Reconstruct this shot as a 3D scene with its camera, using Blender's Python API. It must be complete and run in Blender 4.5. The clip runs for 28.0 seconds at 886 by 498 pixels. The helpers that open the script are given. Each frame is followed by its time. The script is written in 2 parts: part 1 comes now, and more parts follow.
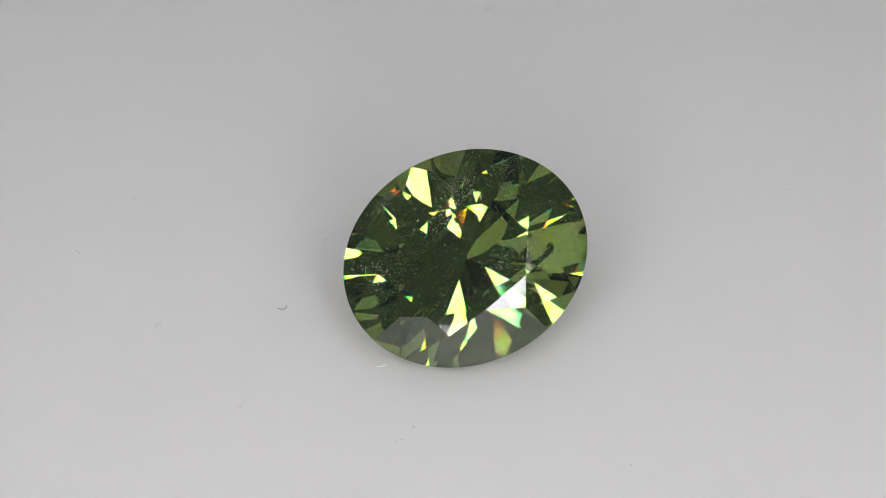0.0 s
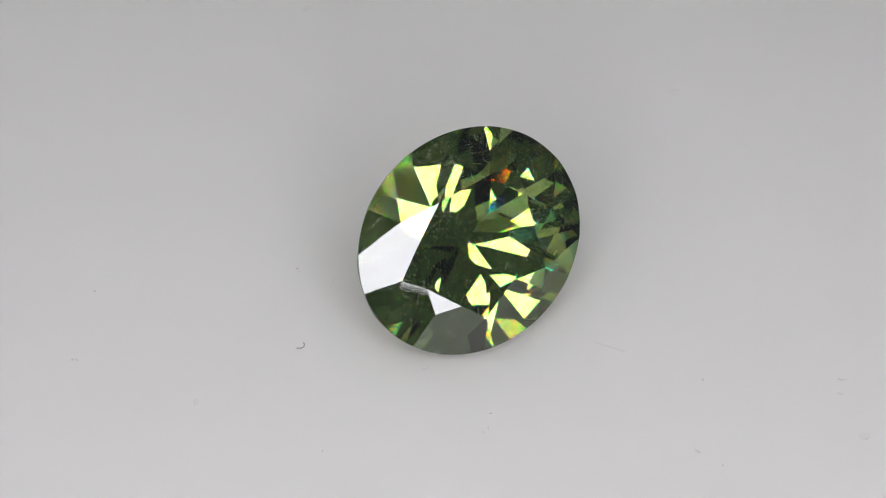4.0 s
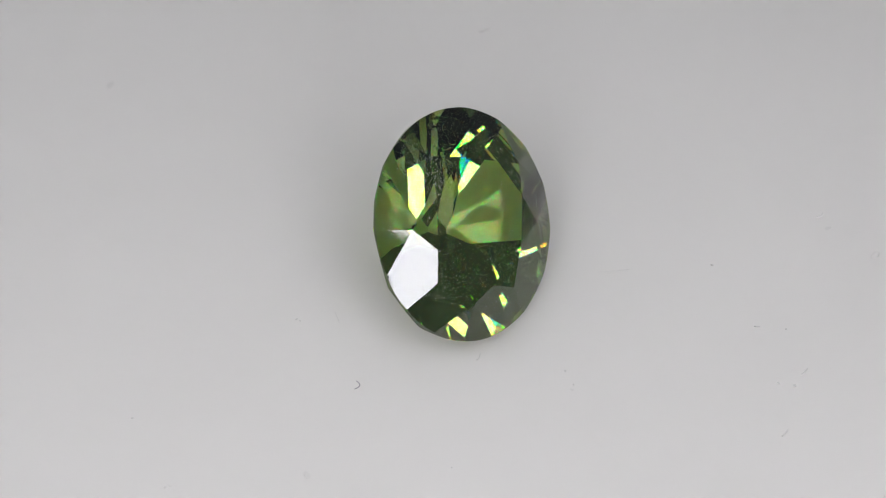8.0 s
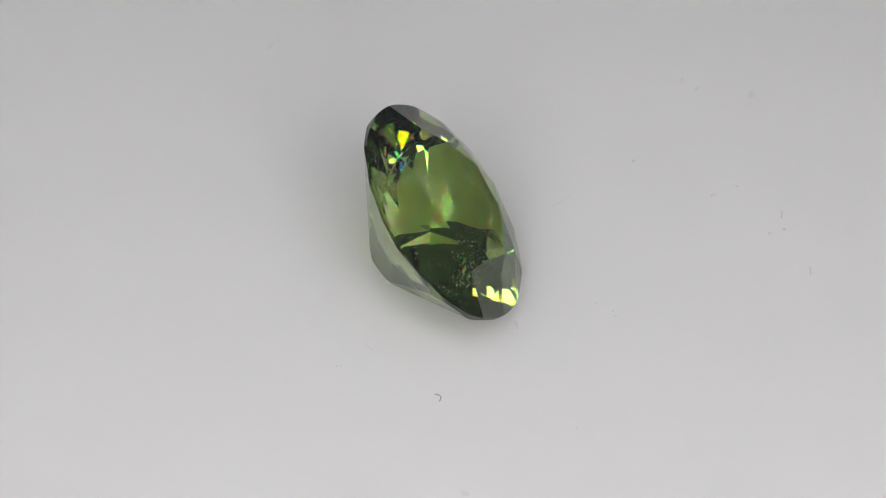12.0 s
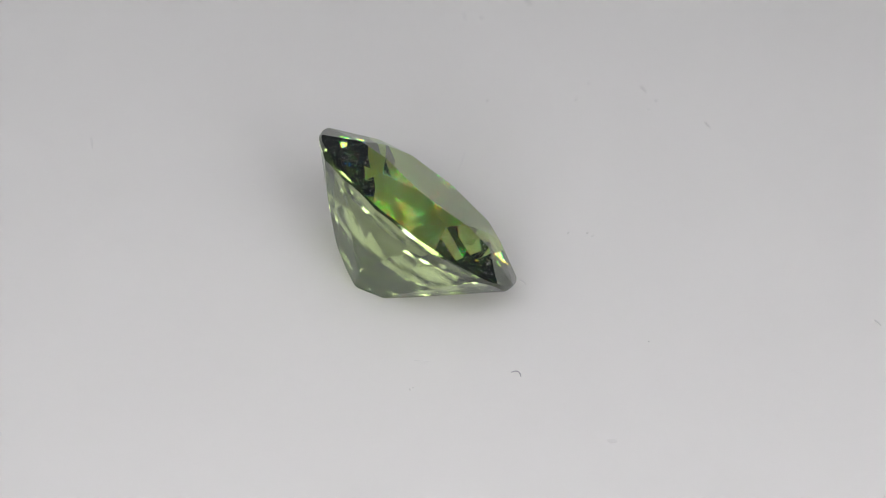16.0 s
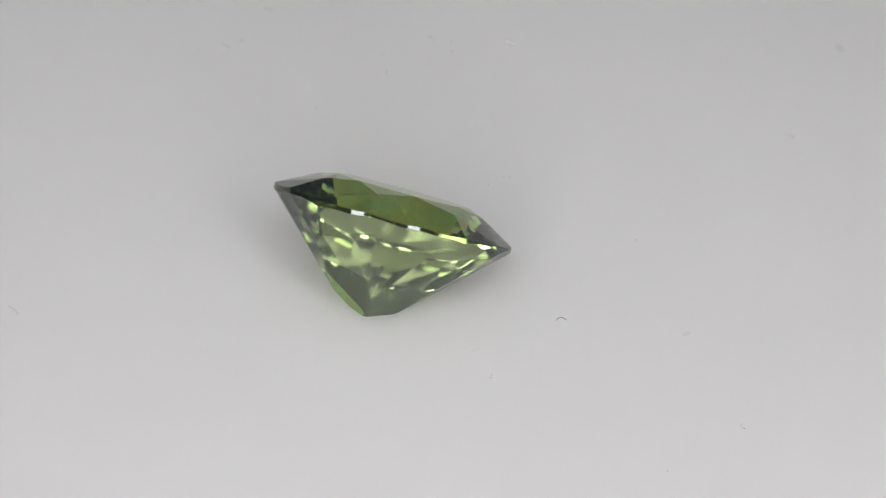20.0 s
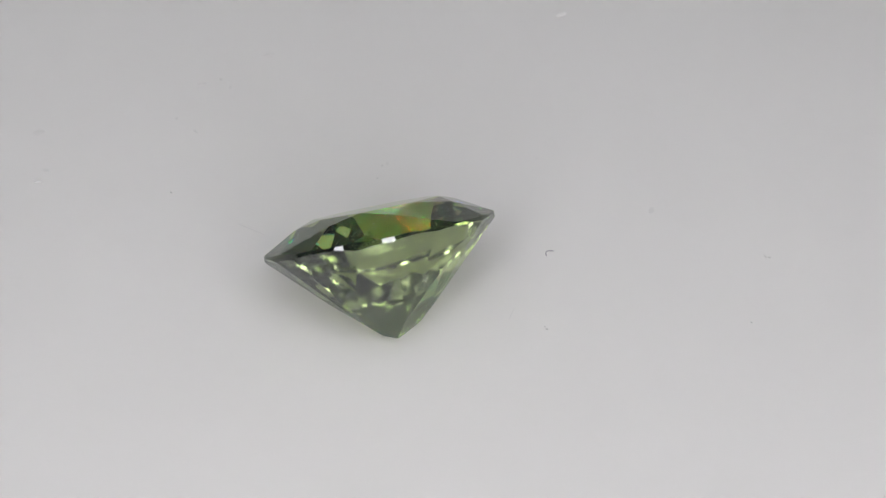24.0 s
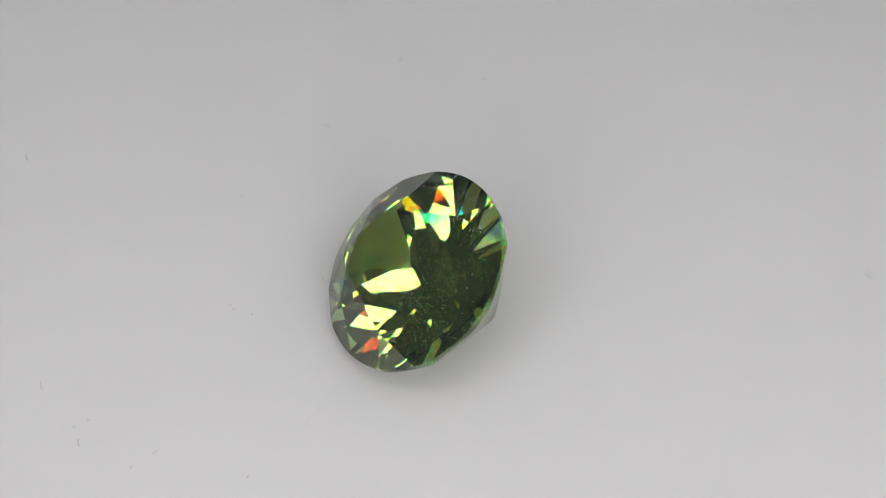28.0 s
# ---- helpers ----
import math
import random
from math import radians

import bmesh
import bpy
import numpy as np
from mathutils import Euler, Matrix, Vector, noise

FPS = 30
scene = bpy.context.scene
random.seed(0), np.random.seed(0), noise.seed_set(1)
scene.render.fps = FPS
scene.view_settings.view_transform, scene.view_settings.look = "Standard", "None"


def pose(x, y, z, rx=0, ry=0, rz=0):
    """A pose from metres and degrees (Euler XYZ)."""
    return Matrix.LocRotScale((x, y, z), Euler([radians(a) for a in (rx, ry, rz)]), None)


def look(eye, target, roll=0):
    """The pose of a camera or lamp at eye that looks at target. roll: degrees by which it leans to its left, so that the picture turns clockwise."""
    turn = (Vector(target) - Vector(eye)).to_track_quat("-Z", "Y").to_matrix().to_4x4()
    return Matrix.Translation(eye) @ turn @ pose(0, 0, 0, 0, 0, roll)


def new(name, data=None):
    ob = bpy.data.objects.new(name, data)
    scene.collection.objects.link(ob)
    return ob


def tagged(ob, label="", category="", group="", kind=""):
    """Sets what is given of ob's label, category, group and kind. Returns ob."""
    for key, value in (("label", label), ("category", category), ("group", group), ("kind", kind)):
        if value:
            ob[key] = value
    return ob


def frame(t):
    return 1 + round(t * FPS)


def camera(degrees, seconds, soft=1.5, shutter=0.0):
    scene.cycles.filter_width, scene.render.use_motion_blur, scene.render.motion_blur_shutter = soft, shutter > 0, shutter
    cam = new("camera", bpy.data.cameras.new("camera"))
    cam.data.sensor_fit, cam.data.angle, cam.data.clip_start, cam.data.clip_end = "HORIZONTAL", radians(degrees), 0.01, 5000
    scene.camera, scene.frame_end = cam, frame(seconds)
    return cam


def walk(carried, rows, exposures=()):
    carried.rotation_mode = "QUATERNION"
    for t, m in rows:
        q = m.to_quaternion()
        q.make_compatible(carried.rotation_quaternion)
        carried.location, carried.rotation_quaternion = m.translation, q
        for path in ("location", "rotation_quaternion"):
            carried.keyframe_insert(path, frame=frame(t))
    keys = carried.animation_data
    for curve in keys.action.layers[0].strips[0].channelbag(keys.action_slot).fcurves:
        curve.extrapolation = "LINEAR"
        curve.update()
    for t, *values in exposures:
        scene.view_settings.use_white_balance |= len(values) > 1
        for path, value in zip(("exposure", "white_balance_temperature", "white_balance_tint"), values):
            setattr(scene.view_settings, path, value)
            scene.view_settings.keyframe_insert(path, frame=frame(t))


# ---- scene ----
cam = camera(15.191, 28.0, soft=0.8)
MM = 0.001
EYE = (0.00062942, -0.07947062, 0.08149177)
FORWARD = Vector((0.0, 0.70795902, -0.70625352))
UPWARD = Vector((-0.03074473, 0.70591965, 0.70762434))


def aim(lift):
    """The pose of the camera, its aim raised by lift degrees."""
    target = Vector(EYE) + 0.1 * (FORWARD + UPWARD * math.tan(radians(lift)))
    return look(EYE, target, 1.7618)


cam.data.dof.use_dof = True
cam.data.dof.focus_distance = 0.1125
cam.data.dof.aperture_fstop = 95

# the tripod settles during the first two seconds
walk(cam, [(0.0, aim(0.0775)), (0.5, aim(0.064)), (1.0, aim(0.036)), (1.5, aim(0.012)), (2.0, aim(0.0)), (28.0, aim(0.0))],
     exposures=[(0.0, 0.0), (3.0, 0.005), (6.0, 0.02), (9.0, 0.035), (12.0, 0.06), (18.0, 0.065), (21.0, 0.06), (24.0, 0.04), (25.0, 0.015), (27.0, 0.0), (28.0, 0.0)])

# degrees by which the turntable has turned
TURNS = [(0.0, 3.4), (0.5, 3.6), (1.0, 5.0), (1.5, 8.3), (2.0, 12.4), (2.5, 16.5), (3.0, 20.6), (3.5, 24.7), (4.5, 32.7), (5.5, 40.5), (6.0, 44.4),
         (7.0, 52.3), (8.0, 60.0), (9.0, 68.0), (10.0, 76.1), (11.0, 84.6), (12.0, 93.1), (12.5, 97.3), (13.5, 105.7), (14.5, 114.2), (15.0, 118.5),
         (16.0, 127.7), (17.0, 136.9), (18.0, 145.8), (19.0, 154.6), (20.0, 163.6), (21.0, 172.9), (22.0, 182.5), (23.0, 192.3), (24.0, 202.5),
         (24.5, 208.3), (25.0, 217.3), (25.5, 228.4), (26.0, 239.8), (26.5, 250.8), (27.0, 262.0), (27.5, 274.2), (28.0, 286.9)]

# ---- light ----
world = bpy.data.worlds.new("world")
scene.world = world
world.use_nodes = True
world.node_tree.nodes["Background"].inputs["Color"].default_value = (0.92, 1.0, 1.08, 1)
world.node_tree.nodes["Background"].inputs["Strength"].default_value = 0.095
scene.view_settings.exposure = 0.0


# half axes of the gemstone, and its heights
HALF_LONG, HALF_SHORT = 4.2 * MM, 3.5515 * MM
CROWN, BAND, RIM = 1.02 * MM, 0.18 * MM, -0.04 * MM

# ---- materials ----


def material(name, color, rough=0.5, metal=0.0, ior=1.5, transmission=0.0):
    m = bpy.data.materials.new(name)
    m.use_nodes = True
    b = m.node_tree.nodes["Principled BSDF"]
    b.inputs["Base Color"].default_value = (*color, 1)
    b.inputs["Roughness"].default_value = rough
    b.inputs["Metallic"].default_value = metal
    b.inputs["IOR"].default_value = ior
    b.inputs["Transmission Weight"].default_value = transmission
    return m, m.node_tree.nodes, m.node_tree.links, b


def polished(name, ior, sheen, blur, soft, veil, *kinds):
    """A clear polished stone face: gloss by Fresnel, and light that passes, a colour and an index of refraction for each share, under a patchy veil of fine feathers."""
    m = material(name, (1, 1, 1))[0]
    nodes, links = m.node_tree.nodes, m.node_tree.links
    nodes.remove(nodes["Principled BSDF"])
    out = None
    where = nodes.new("ShaderNodeTexCoord")
    for color, bend in kinds:
        g = nodes.new("ShaderNodeBsdfRefraction")
        g.inputs["Color"].default_value = (*color, 1)
        g.inputs["Roughness"].default_value = blur
        g.inputs["IOR"].default_value = bend
        if out is None:
            out = g.outputs[0]
        else:
            add = nodes.new("ShaderNodeAddShader")
            links.new(out, add.inputs[0])
            links.new(g.outputs[0], add.inputs[1])
            out = add.outputs[0]
    gloss = nodes.new("ShaderNodeBsdfGlossy")
    gloss.inputs["Roughness"].default_value = soft
    gloss.inputs["Color"].default_value = (*sheen, 1)
    fresnel = nodes.new("ShaderNodeFresnel")
    fresnel.inputs["IOR"].default_value = ior
    mix = nodes.new("ShaderNodeMixShader")
    links.new(fresnel.outputs[0], mix.inputs[0])
    links.new(out, mix.inputs[1])
    links.new(gloss.outputs[0], mix.inputs[2])
    # feathers: soft patches, and within them a fine grain
    clouds = nodes.new("ShaderNodeTexNoise")
    clouds.inputs["Scale"].default_value = 760
    clouds.inputs["Detail"].default_value = 5
    clouds.inputs["Roughness"].default_value = 0.65
    span = nodes.new("ShaderNodeMapRange")
    span.inputs["From Min"].default_value = 0.46
    span.inputs["From Max"].default_value = 0.68
    span.inputs["To Min"].default_value = veil * 0.12
    span.inputs["To Max"].default_value = veil
    links.new(where.outputs["Object"], clouds.inputs["Vector"])
    links.new(clouds.outputs[0], span.inputs["Value"])
    haze = nodes.new("ShaderNodeBsdfDiffuse")
    haze.inputs["Color"].default_value = (0.35, 0.52, 0.25, 1)
    cover = nodes.new("ShaderNodeMixShader")
    links.new(span.outputs[0], cover.inputs[0])
    links.new(mix.outputs[0], cover.inputs[1])
    links.new(haze.outputs[0], cover.inputs[2])
    links.new(cover.outputs[0], nodes["Material Output"].inputs["Surface"])
    return m


# the crown splits light into its colours
CROWN_GLASS = polished("green_garnet_crown", 1.885, (1, 1, 1), 0.0, 0.0, 0.03, ((0.54, 0.125, 0), 1.877), ((0, 0.39, 0), 1.885), ((0, 0.125, 0.30), 1.895))
GREEN_GLASS = polished("green_garnet", 1.885, (0.84, 0.86, 0.88), 0.12, 0.012, 0.02, ((0.81, 0.90, 0.57), 1.885))
GIRDLE_GLASS = polished("girdle_garnet", 1.885, (0.9, 0.92, 0.9), 0.08, 0.03, 0.04, ((0.26, 0.32, 0.14), 1.885))
PLATE, _, _, bsdf = material("white_acrylic", (0.650, 0.638, 0.600), 0.38)
bsdf.inputs["Subsurface Weight"].default_value = 0.9
bsdf.inputs["Subsurface Radius"].default_value = (1.0, 1.0, 1.0)
bsdf.inputs["Subsurface Scale"].default_value = 0.010


def uneven(m, rows):
    """Lets sockets of a plain material waver between two values, by noise of the given scale."""
    nodes, links = m.node_tree.nodes, m.node_tree.links
    coords = nodes.new("ShaderNodeTexCoord")
    for scale, low, high, socket in rows:
        grain = nodes.new("ShaderNodeTexNoise")
        grain.inputs["Scale"].default_value = scale
        grain.inputs["Detail"].default_value = 4
        links.new(coords.outputs["Object"], grain.inputs["Vector"])
        blend = nodes.new("ShaderNodeMix")
        blend.data_type = "RGBA"
        blend.inputs[6].default_value = (*low, 1)
        blend.inputs[7].default_value = (*high, 1)
        links.new(grain.outputs[0], blend.inputs[0])
        links.new(blend.outputs[2], nodes["Principled BSDF"].inputs[socket])


uneven(PLATE, ((260, (0.644, 0.632, 0.594), (0.656, 0.644, 0.606), "Base Color"), (5200, (0.35,) * 3, (0.41,) * 3, "Roughness")))
TABLETOP, *_ = material("pale_tabletop", (0.6, 0.6, 0.59), 0.6)
uneven(TABLETOP, ((18, (0.56, 0.56, 0.55), (0.63, 0.63, 0.62), "Base Color"), (900, (0.5,) * 3, (0.7,) * 3, "Roughness")))
DARK, *_ = material("dark_fibre", (0.34, 0.335, 0.33), 0.8)
FAINT, *_ = material("grey_dust", (0.57, 0.56, 0.53), 0.9)
SMEAR, *_ = material("pale_smear", (0.61, 0.60, 0.565), 0.9)
SPECK, *_ = material("dark_dust", (0.55, 0.54, 0.51), 0.9)
BLACK, *_ = material("black_plastic", (0.02, 0.02, 0.022), 0.4)
PALE, *_ = material("pale_inclusion", (0.58, 0.61, 0.53), 0.6)
LED = bpy.data.materials.new("lit_diffuser")
LED.use_nodes = True
LED.node_tree.nodes.remove(LED.node_tree.nodes["Principled BSDF"])
emit = LED.node_tree.nodes.new("ShaderNodeEmission")
emit.inputs["Color"].default_value = (0.980, 0.966, 1.040, 1)
emit.inputs["Strength"].default_value = 9.35
LED.node_tree.links.new(emit.outputs[0], LED.node_tree.nodes["Material Output"].inputs["Surface"])


def part(name, bm, mat, parent=None, label=""):
    me = bpy.data.meshes.new(name)
    bm.to_mesh(me)
    bm.free()
    me.materials.append(mat)
    ob = new(name, me)
    if parent:
        ob.parent = parent
    return tagged(ob, label)


# ---- turntable ----


def disc(radius, z0, z1, bevel, steps=128):
    bm = bmesh.new()
    rings = [(radius - bevel, z0), (radius, z0 + bevel), (radius, z1 - bevel), (radius - bevel, z1)]
    loops = [[bm.verts.new((r * math.cos(2 * math.pi * i / steps), r * math.sin(2 * math.pi * i / steps), z)) for i in range(steps)] for r, z in rings]
    for a, b in zip(loops, loops[1:]):
        for i in range(steps):
            j = (i + 1) % steps
            bm.faces.new((a[i], a[j], b[j], b[i]))
    bm.faces.new(loops[-1])
    bm.faces.new(loops[0][::-1])
    return bm


def oval_ring(inner, outer, z0, z1, bevel, steps=96):
    """A flat ring with a rectangular, bevelled section. inner and outer: half width, half height and centre of the opening and of the rim."""
    bm = bmesh.new()
    section = [(0, 1, z0), (1, -1, z0), (1, 0, z0 + bevel), (1, 0, z1 - bevel), (1, -1, z1), (0, 1, z1), (0, 0, z1 - bevel), (0, 0, z0 + bevel)]
    loops = []
    for i in range(steps):
        c, q = math.cos(2 * math.pi * i / steps), math.sin(2 * math.pi * i / steps)
        loop = []
        for side, shift, z in section:
            w, h, x, y = outer if side else inner
            loop.append(bm.verts.new((x + (w + shift * bevel) * c, y + (h + shift * bevel) * q, z)))
        loops.append(loop)
    for i in range(steps):
        a, b = loops[i], loops[(i + 1) % steps]
        for k in range(8):
            j = (k + 1) % 8
            bm.faces.new((a[k], b[k], b[j], a[j]))
    bmesh.ops.recalc_face_normals(bm, faces=bm.faces)
    return bm


def tube(points, radius, sides=8):
    """A closed tube along points, thinner at its ends."""
    bm = bmesh.new()
    loops = []
    for i, p in enumerate(points):
        way = (points[min(i + 1, len(points) - 1)] - points[max(i - 1, 0)]).normalized()
        side = way.cross(Vector((0, 0, 1)) if abs(way.z) < 0.9 else Vector((1, 0, 0))).normalized()
        up = side.cross(way)
        r = radius * (0.6 if i in (0, len(points) - 1) else 1)
        loops.append([bm.verts.new(p + (side * math.cos(2 * math.pi * k / sides) + up * math.sin(2 * math.pi * k / sides)) * r) for k in range(sides)])
    for a, b in zip(loops, loops[1:]):
        for k in range(sides):
            j = (k + 1) % sides
            bm.faces.new((a[k], a[j], b[j], b[k]))
    bm.faces.new(loops[0][::-1])
    bm.faces.new(loops[-1])
    return bm


# the tabletop, and the ring light round the lens
bm = bmesh.new()
bmesh.ops.create_cube(bm, size=1, matrix=Matrix.Translation((0, 0, -0.045)) @ Matrix.Diagonal((1.2, 1.2, 0.03, 1)))
tabletop = tagged(part("tabletop", bm, TABLETOP), "pale matt tabletop under the turntable", "table", kind="structure")

RING_AT = Vector(EYE) + FORWARD * 0.016
ring_light = tagged(new("ring_light"), "white ring light with an oval opening glowing round the camera lens", "lamp")
ring_light.matrix_world = look(RING_AT, RING_AT + FORWARD)
part("housing", oval_ring((0.0303, 0.0363, 0.001, -0.006), (0.056, 0.056, 0.002, 0), 0.0006, 0.012, 0.001), BLACK, ring_light, "black plastic ring housing")
part("diffuser", oval_ring((0.0318, 0.0378, 0.001, -0.006), (0.0538, 0.0538, 0.002, 0), -0.001, 0.0, 0.0003), LED, ring_light, "glowing white diffuser")
back = ring_light.matrix_world.inverted()
post = [Vector((0.0575, 0, 0.006)), Vector((0.075, 0, 0.012)), back @ Vector((0.11, -0.12, 0.09)), back @ Vector((0.12, -0.13, 0.05)), back @ Vector((0.12, -0.13, -0.03))]
part("post", tube(post, 0.004, 12), BLACK, ring_light, "black bent post")

turntable = tagged(new("turntable"), "round glossy white acrylic turntable plate, slowly turning", "turntable")
part("plate", disc(0.11, -0.006, 0.0, 0.0008), PLATE, turntable, "smooth satin white plate")
part("base", disc(0.06, -0.03, -0.0062, 0.002), BLACK, turntable, "low black motor base")

# ---- gemstone ----
# directions of the crown's eight main facets round the stone
MAINS = [-2, 43, 95, 140, 181, 219, 268, 314]
TABLE = [(0.535, -3), (0.541, 42), (0.50, 95), (0.555, 144), (0.59, 181), (0.594, 217), (0.526, 268), (0.541, 314)]


def oval(angle, ratio=1.0, z=0.0):
    a = radians(angle)
    return Vector((ratio * HALF_LONG * math.cos(a), ratio * HALF_SHORT * math.sin(a), z))


def tangent(angle):
    a = radians(angle)
    return Vector((-HALF_LONG * math.sin(a), HALF_SHORT * math.cos(a), 0)).normalized()


def plane(p, q, way):
    """Point and outward normal of the plane through p, q and the direction way."""
    n = (q - p).cross(way).normalized()
    return p, n if n.dot(Vector((p.x, p.y, 0))) > 0 else -n


def crease(one, two, ratio):
    """The point of the crease between two planes that lies at the given ratio of the outline, on the side of both."""
    way = one[1].cross(two[1]).normalized()
    base = one[0] + (two[0] - one[0]) * 0.5
    for p, n in (one, two) * 40:
        base = base - n * (base - p).dot(n)
    best = None
    lo, hi = -0.006, 0.006
    mid = Vector(((one[0] + two[0]).x, (one[0] + two[0]).y, 0))
    for i in range(4001):
        p = base + way * (lo + (hi - lo) * i / 4000)
        if p.x * mid.x + p.y * mid.y > 0:
            miss = abs(math.hypot(p.x / HALF_LONG, p.y / HALF_SHORT) - ratio)
            if best is None or miss < best[0]:
                best = (miss, p)
    return best[1]


def on_plane(a, b, c, p):
    """The point over p (x and y) in the plane of a, b and c."""
    n = (b - a).cross(c - a)
    return Vector((p.x, p.y, a.z - (n.x * (p.x - a.x) + n.y * (p.y - a.y)) / n.z))


def clip(points, p, n):
    """The part of a flat outline that lies behind the plane through p with the normal n."""
    kept = []
    for a, b in zip(points, points[1:] + points[:1]):
        da, db = (a - p).dot(n), (b - p).dot(n)
        if da <= 0:
            kept.append(a)
        if da * db < 0:
            kept.append(a + (b - a) * (da / (da - db)))
    return kept


def tidy(points):
    """The outline without points that fall together."""
    kept = [p for p, q in zip(points, points[1:] + points[:1]) if (p - q).length > 2e-7]
    return kept if len(kept) > 2 else []


def cut(turn, slope, inset):
    """A pavilion plane, ground at a turn and a slope in degrees, inset in millimetres from the tangent to the girdle's edge."""
    a, b = radians(turn), radians(slope)
    n = Vector((math.cos(a) * math.sin(b), math.sin(a) * math.sin(b), -math.cos(b)))
    reach = math.hypot(HALF_LONG * math.cos(a), HALF_SHORT * math.sin(a)) * math.sin(b) - RIM * math.cos(b) - inset * MM
    return n * reach, n


# the pavilion as it was cut: turn, slope and inset of each facet
MAIN_CUTS = [(22.1, 45.44, 0.046), (76.4, 45.48, 0.072), (110.2, 42.84, -0.012), (154.8, 44.70, 0.059), (190.9, 45.27, 0.073), (243.9, 43.46, -0.000),
              (286.8, 43.63, -0.002), (335.4, 44.72, 0.071)]
GIRDLE_CUTS = [(17.4, 46.36, -0.093), (32.9, 47.18, 0.051), (60.9, 42.99, 0.010), (93.3, 45.52, 0.064), (106.4, 49.08, 0.050), (125.3, 45.84, 0.096),
              (139.9, 43.65, -0.083), (173.9, 43.87, -0.024), (197.3, 42.92, -0.053), (204.4, 46.71, 0.098), (227.7, 44.70, 0.007), (254.7, 46.54, 0.073),
              (271.5, 46.05, 0.065), (301.7, 45.62, 0.051), (328.1, 41.02, -0.152), (359.0, 44.23, 0.013)]


def facet(name, points, parent, up, mat):
    """One flat polished face."""
    bm = bmesh.new()
    f = bm.faces.new([bm.verts.new(p) for p in points])
    f.normal_update()
    if f.normal.dot(up) < 0:
        f.normal_flip()
    return part(name, bm, mat, parent)


def gemstone():
    gem = tagged(new("gemstone"), "oval brilliant-cut transparent green gemstone lying tilted on the white plate", "gemstone")
    table = [oval(a, r, CROWN) for r, a in TABLE]
    bezel = [plane(table[k], oval(MAINS[k], 1, BAND), tangent(MAINS[k])) for k in range(8)]
    star = [crease(bezel[k], bezel[(k + 1) % 8], 0.715) for k in range(8)]
    def rim(stations, apexes, height, counts):
        """The girdle's edge: between two stations it lies in the plane of their facet. A list of stretches, and all its points."""
        stretches = []
        n = len(stations)
        for i, a in enumerate(stations):
            b = stations[(i + 1) % n] + (360 if i == n - 1 else 0)
            pa, pb, steps = oval(a, 1, height), oval(b, 1, height), counts[i]
            inner = [on_plane(pa, pb, apexes[i // 2], oval(a + (b - a) * j / steps)) for j in range(1, steps)]
            stretches.append([pa, *inner, oval(stations[(i + 1) % n], 1, height)])
        return stretches, [p for line in stretches for p in line[:-1]]

    upper = [a for k in range(8) for a in (MAINS[k], (MAINS[k] + MAINS[(k + 1) % 8] + (360 if k == 7 else 0)) / 2)]
    top_lines, top_edge = rim(upper, star, BAND, [6] * 16)
    facet("table_facet", table, gem, Vector((0, 0, 1)), CROWN_GLASS)["label"] = "flat polished eight-sided table"
    for k in range(8):
        facet("star_facet", [table[k], table[(k + 1) % 8], star[k]], gem, Vector((0, 0, 1)), CROWN_GLASS)
        facet("bezel_facet", [table[k], star[k - 1], top_lines[2 * k][0], star[k]], gem, Vector((0, 0, 1)), CROWN_GLASS)
        for h in (0, 1):
            facet("upper_girdle_facet", [star[k], *top_lines[2 * k + h]], gem, Vector((0, 0, 1)), CROWN_GLASS)
    # the pavilion: each plane trimmed by the others and by the girdle
    cuts = [("pavilion_facet", *cut(*row)) for row in MAIN_CUTS] + [("lower_girdle_facet", *cut(*row)) for row in GIRDLE_CUTS]
    count = len(top_edge)
    sides = [(top_edge[i], Vector((0, 0, 1)).cross(top_edge[i] - top_edge[i - 1]).normalized() * -1) for i in range(count)]
    sides = [(p, Vector((n.x, n.y, 0)).normalized()) for p, n in sides]
    for k, (name, p, n) in enumerate(cuts):
        u = n.orthogonal().normalized() * 0.02
        w = n.cross(u)
        outline = [p + u + w, p - u + w, p - u - w, p + u - w]
        for q, m in [(q, m) for h, (_, q, m) in enumerate(cuts) if h != k] + sides:
            outline = clip(outline, q, m) if outline else []
        outline = tidy(outline)
        if outline:
            facet(name, outline, gem, Vector((0, 0, -1)), GREEN_GLASS)

    def keel(p):
        """The pavilion's height under p."""
        return max((n.x * (p.x - q.x) + n.y * (p.y - q.y)) / -n.z + q.z for _, q, n in cuts)

    bm = bmesh.new()
    a = [bm.verts.new((p.x, p.y, min(keel(p), p.z - 0.03 * MM))) for p in top_edge]
    b = [bm.verts.new(p) for p in top_edge]
    for i in range(count):
        j = (i + 1) % count
        bm.faces.new((a[i], a[j], b[j], b[i]))
    for f in bm.faces:
        f.smooth = True
    part("girdle", bm, GIRDLE_GLASS, gem, "thin softly polished girdle band round the stone")
    # the crown's planes, and its height at a place
    tops = [o.data for o in gem.children if o.name.split(".")[0] in ("table_facet", "star_facet", "bezel_facet", "upper_girdle_facet")]
    tops = [(me.vertices[0].co.copy(), me.polygons[0].normal.copy()) for me in tops]

    def roof(x, y):
        return min(q.z - (n.x * (x - q.x) + n.y * (y - q.y)) / n.z for q, n in tops)

    rng = random.Random(7)
    # pinpoint inclusions, in veils inside the stone: place, spread and number
    bm = bmesh.new()
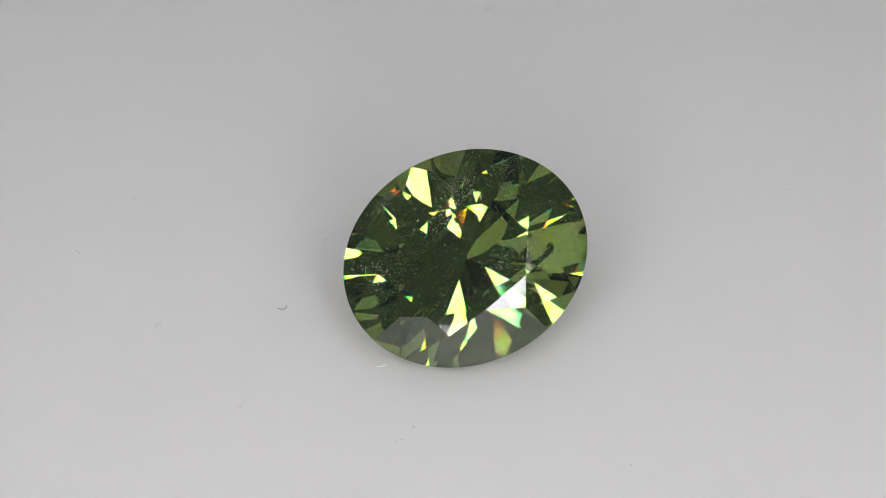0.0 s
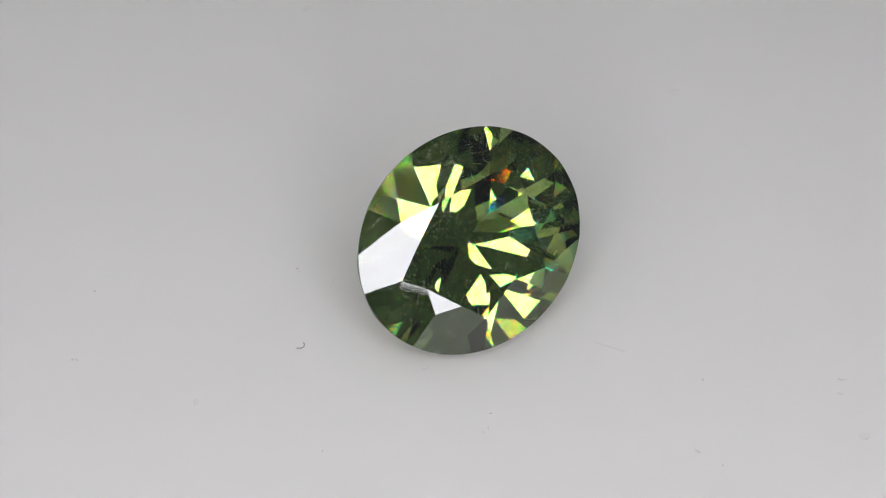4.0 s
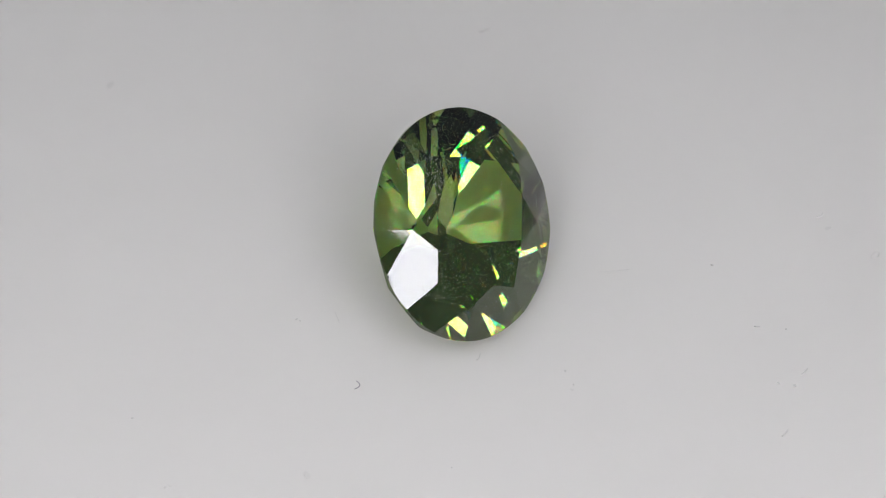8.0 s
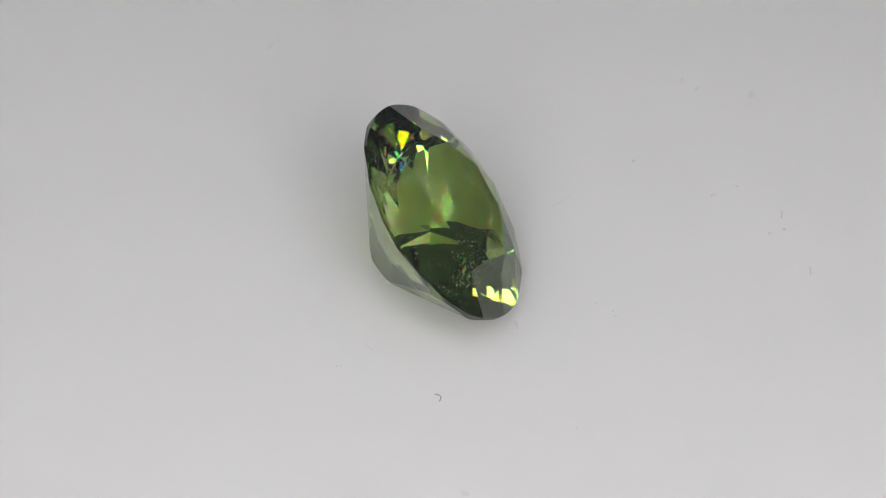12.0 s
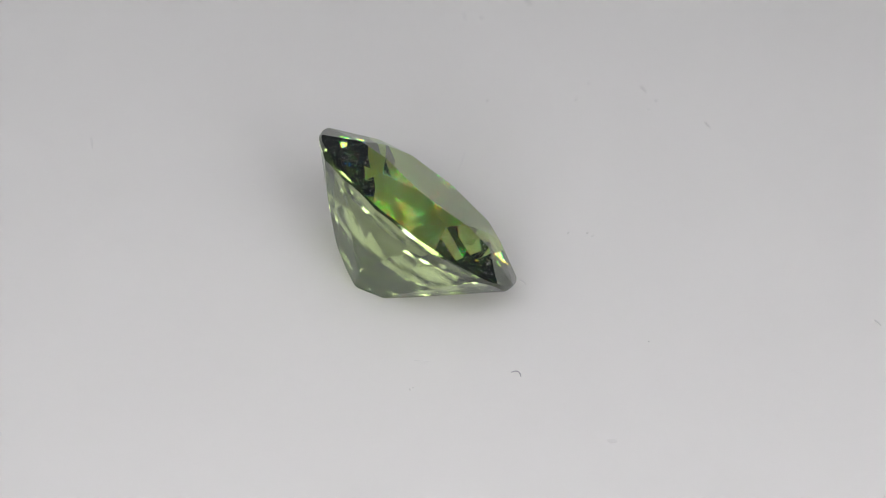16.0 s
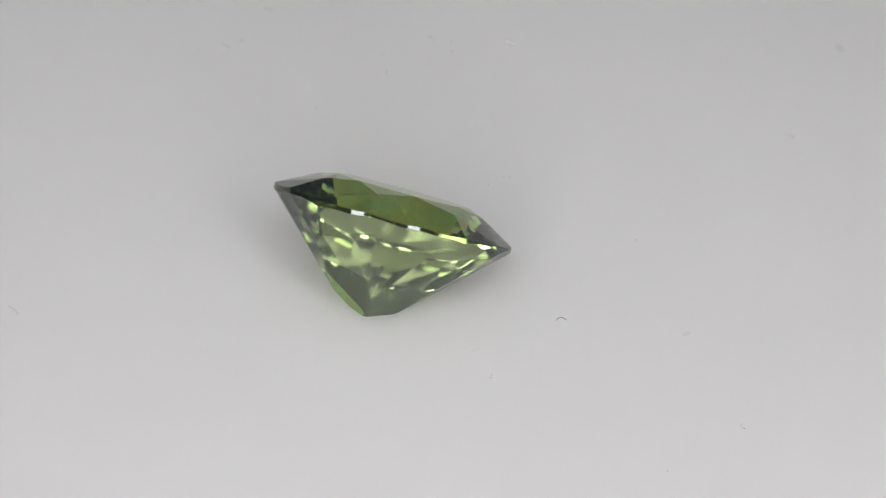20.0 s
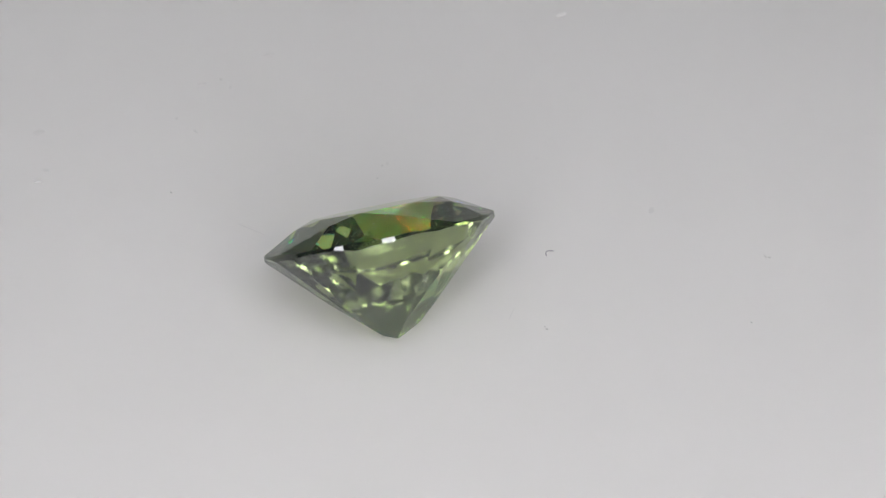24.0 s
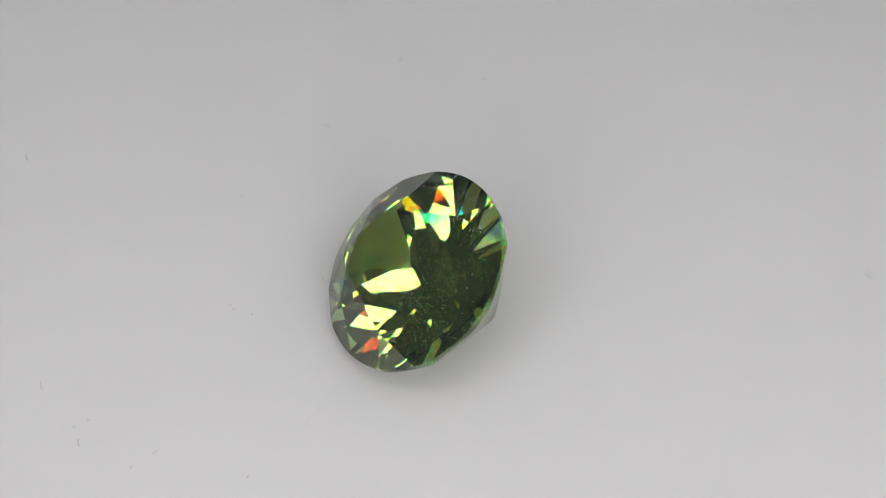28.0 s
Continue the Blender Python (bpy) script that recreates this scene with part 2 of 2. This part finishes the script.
    veils = [(0.7, 2.3, 0.1, 0.7, 0.5, 0.3, 150), (-2.6, 0.5, 0.1, 0.5, 0.6, 0.3, 80), (-1.3, 1.2, -0.6, 0.7, 0.5, 0.4, 45), (2.3, 2.0, 0.0, 0.5, 0.4, 0.25, 60),
             (-2.6, -1.8, 0.0, 0.7, 0.5, 0.25, 60), (0.9, -0.8, -1.2, 0.9, 0.6, 0.5, 50), (2.2, -0.6, -0.2, 0.6, 0.7, 0.4, 40)]
    for x, y, z, dx, dy, dz, n in veils:
        for i in range(n):
            p = Vector((rng.gauss(x, dx * 0.6), rng.gauss(y, dy * 0.6), rng.gauss(z, dz * 0.6))) * MM
            if math.hypot(p.x / HALF_LONG, p.y / HALF_SHORT) < 0.95 and keel(p) + 0.05 * MM < p.z < roof(p.x, p.y) - 0.04 * MM:
                size = rng.choice((0.007, 0.009, 0.012, 0.018)) * MM
                bmesh.ops.create_icosphere(bm, subdivisions=1, radius=size, matrix=Matrix.Translation(p) @ Matrix.Diagonal((1, rng.uniform(0.6, 1.6), 1, 1)))
    tagged(part("pinpoint_inclusion", bm, PALE, gem, "veils of tiny pale pinpoint inclusions inside the stone"), kind="stuff")
    # dust on the crown, thicker in patches: place, spread and number
    bm = bmesh.new()
    patches = [(0.75, 2.5, 0.42, 0.5, 210), (0.3, 1.9, 0.35, 0.25, 70), (-0.64, 1.4, 0.4, 0.3, 60), (-2.75, 0.5, 0.3, 0.5, 100), (-1.55, 2.8, 0.35, 0.25, 110),
               (-3.4, 1.2, 0.3, 0.4, 60), (1.0, -0.7, 0.35, 0.2, 60), (2.05, -0.85, 0.25, 0.2, 40), (2.4, 2.3, 0.3, 0.3, 40), (-2.6, -1.9, 0.6, 0.4, 50), (0, 0, 2.2, 1.9, 260)]
    for x, y, dx, dy, n in patches:
        for i in range(n):
            px, py = rng.gauss(x, dx) * MM, rng.gauss(y, dy) * MM
            if math.hypot(px / HALF_LONG, py / HALF_SHORT) < 0.97:
                size = rng.choice((0.005, 0.006, 0.008, 0.010, 0.014)) * MM
                bmesh.ops.create_icosphere(bm, subdivisions=1, radius=size, matrix=Matrix.Translation((px, py, roof(px, py))))
    tagged(part("surface_dust", bm, PALE, gem, "tiny pale dust grains on the polished crown"), kind="stuff")
    # short curved fractures that catch the light just under the crown
    for x, y, turn, size in ((1.07, 1.92, 20, 0.15), (1.3, 1.62, 70, 0.12), (1.74, 1.8, 130, 0.16), (2.62, 2.0, 10, 0.15), (1.36, 2.85, 35, 0.12), (2.45, 2.4, 60, 0.13), (2.06, 1.62, 110, 0.13),
                             (1.78, -2.25, 15, 0.12), (-3.2, 1.0, 60, 0.12), (0.1, -1.35, 25, 0.13)):
        px, py = x * MM, y * MM
        base = Vector((px, py, roof(px, py) - 0.07 * MM))
        line = [base + Vector((math.cos(radians(turn)) * u + 0.25 * math.sin(radians(turn)) * u * u, math.sin(radians(turn)) * u - 0.25 * math.cos(radians(turn)) * u * u, 0)) * size * MM
                for u in (-1, -0.6, -0.2, 0.2, 0.6, 1)]
        for p in line:
            p.z = min(p.z, roof(p.x, p.y) - 0.04 * MM)
        part("fracture", tube(line, 0.014 * MM, 6), PALE, gem, "short pale curved fracture inside the stone")
    for x, y, r in ((-1.75, 0.21, 0.034), (-1.69, 0.10, 0.022), (-1.01, 0.12, 0.02)):
        bm = bmesh.new()
        bmesh.ops.create_icosphere(bm, subdivisions=2, radius=r * MM, matrix=Matrix.Translation((x * MM, y * MM, CROWN - 0.04 * MM)) @ Matrix.Diagonal((1.3, 0.8, 0.5, 1)))
        part("dark_inclusion", bm, DARK, gem, "small dark crystal under the table")
    return gem


SEAT = Matrix(((0.912417, -0.406091, -0.050844, 0.00135132), (0.265019, 0.680930, -0.682715, -0.00064696), (0.311866, 0.609446, 0.728914, 0.00263264), (0, 0, 0, 1)))
gem = gemstone()
lowest = min((SEAT @ v.co).z for o in gem.children for v in o.data.vertices)
SEAT.translation.z -= lowest


# ---- lint and dust on the plate, in millimetres from the turntable's axis ----
FIBRES = [((-4.67, -0.24), (-4.77, -0.44), (-5.01, -0.38), "dark curved lint fibre lying on the white plate", DARK, 0.022),
          ((-1.35, -3.08), (-1.55, -3.16), (-1.69, -3.13), "short pale curved hair lying beside the gemstone", FAINT, 0.02),
          ((-11.83, 2.46), (-11.82, 2.38), (-11.81, 2.31), "tiny dark dash of lint on the white plate", SPECK, 0.02),
          ((10.66, -9.70), (10.77, -9.82), (10.94, -9.80), "short grey curved lint fibre on the white plate", FAINT, 0.025),
          ((4.16, -4.59), (4.51, -5.01), (4.86, -5.42), "long faint straight hair lying on the plate", FAINT, 0.008),
          ((3.58, -12.69), (3.73, -12.74), (3.95, -12.74), "grey bent lint fibre far out on the plate", FAINT, 0.03),
          ((4.73, -10.30), (4.77, -10.40), (4.82, -10.49), "short grey dash of lint on the plate", FAINT, 0.022),
          ((13.17, 5.12), (12.92, 5.21), (12.69, 5.38), "thin grey curved hair on the outer white plate", FAINT, 0.022),
          ((0.75, -13.41), (0.93, -13.44), (1.12, -13.44), "grey straight lint fibre on the white plate", FAINT, 0.025),
          ((-2.34, 2.10), (-2.50, 1.90), (-2.68, 1.70), "faint pale hair on the plate under the stone", FAINT, 0.008),
          ((-9.90, -11.84), (-10.08, -11.86), (-10.24, -11.83), "grey bent lint fibre on the outer plate", FAINT, 0.03)]
SPECKS = [(-0.52, -5.90, 0.035), (-0.91, -6.45, 0.032), (-3.34, 3.00, 0.04), (-3.33, 2.86, 0.03), (2.83, -12.22, 0.04), (5.20, -11.29, 0.035), (6.56, -7.71, 0.04),
          (-10.02, 5.10, 0.035), (3.02, -12.73, 0.05), (3.73, -2.13, 0.03), (-6.23, -4.91, 0.03), (-11.94, 2.47, 0.04)]
SMUDGES = [(10.05, -12.28, 0.16), (-10.73, -17.15, 0.2), (-9.03, -1.09, 0.13), (2.96, 15.17, 0.16), (10.38, -10.30, 0.1), (-1.13, -6.51, 0.06)]


def lump(radius, height, seed):
    """A small uneven lump of dust."""
    rng = random.Random(seed)
    bm = bmesh.new()
    bmesh.ops.create_icosphere(bm, subdivisions=2, radius=1)
    turn = rng.uniform(0, 6.28)
    for v in bm.verts:
        k = 1 + 0.35 * noise.noise(v.co * 1.7 + Vector((seed, 0, 0)))
        x, y = v.co.x * k * 1.35, v.co.y * k * 0.75
        v.co = Vector(((x * math.cos(turn) - y * math.sin(turn)) * radius, (x * math.sin(turn) + y * math.cos(turn)) * radius, v.co.z * height))
    return bm


riders = [(turntable, Matrix()), (gem, SEAT)]
for a, b, c, words, mat, thick in FIBRES:
    a, b, c = (Vector((p[0] * MM, p[1] * MM, 0)) for p in (a, b, c))
    middle = 2 * b - (a + c) / 2
    line = [a * (1 - u) ** 2 + middle * 2 * u * (1 - u) + c * u ** 2 - b for u in (i / 10 for i in range(11))]
    fibre = tagged(part("lint_fibre", tube(line, thick * MM, 6), mat), words, "lint", "lint on the plate")
    riders.append((fibre, Matrix.Translation((b.x, b.y, thick * MM))))
for i, (x, y, r) in enumerate(SPECKS):
    speck = tagged(part("dust_speck", lump(r * MM, r * 0.6 * MM, i), SPECK), "tiny dark grey dust speck on the white plate", "dust", "dust on the plate")
    riders.append((speck, Matrix.Translation((x * MM, y * MM, r * 0.5 * MM))))
for i, (x, y, r) in enumerate(SMUDGES):
    smudge = tagged(part("dust_smudge", lump(r * MM, r * 0.08 * MM, 40 + i), SMEAR), "faint pale grey dust smudge on the white plate", "dust", "dust on the plate")
    riders.append((smudge, Matrix.Translation((x * MM, y * MM, r * 0.05 * MM))))


def motions():
    for thing, seat in riders:
        walk(thing, [(t, pose(0, 0, 0, 0, 0, a) @ seat) for t, a in TURNS])


motions()
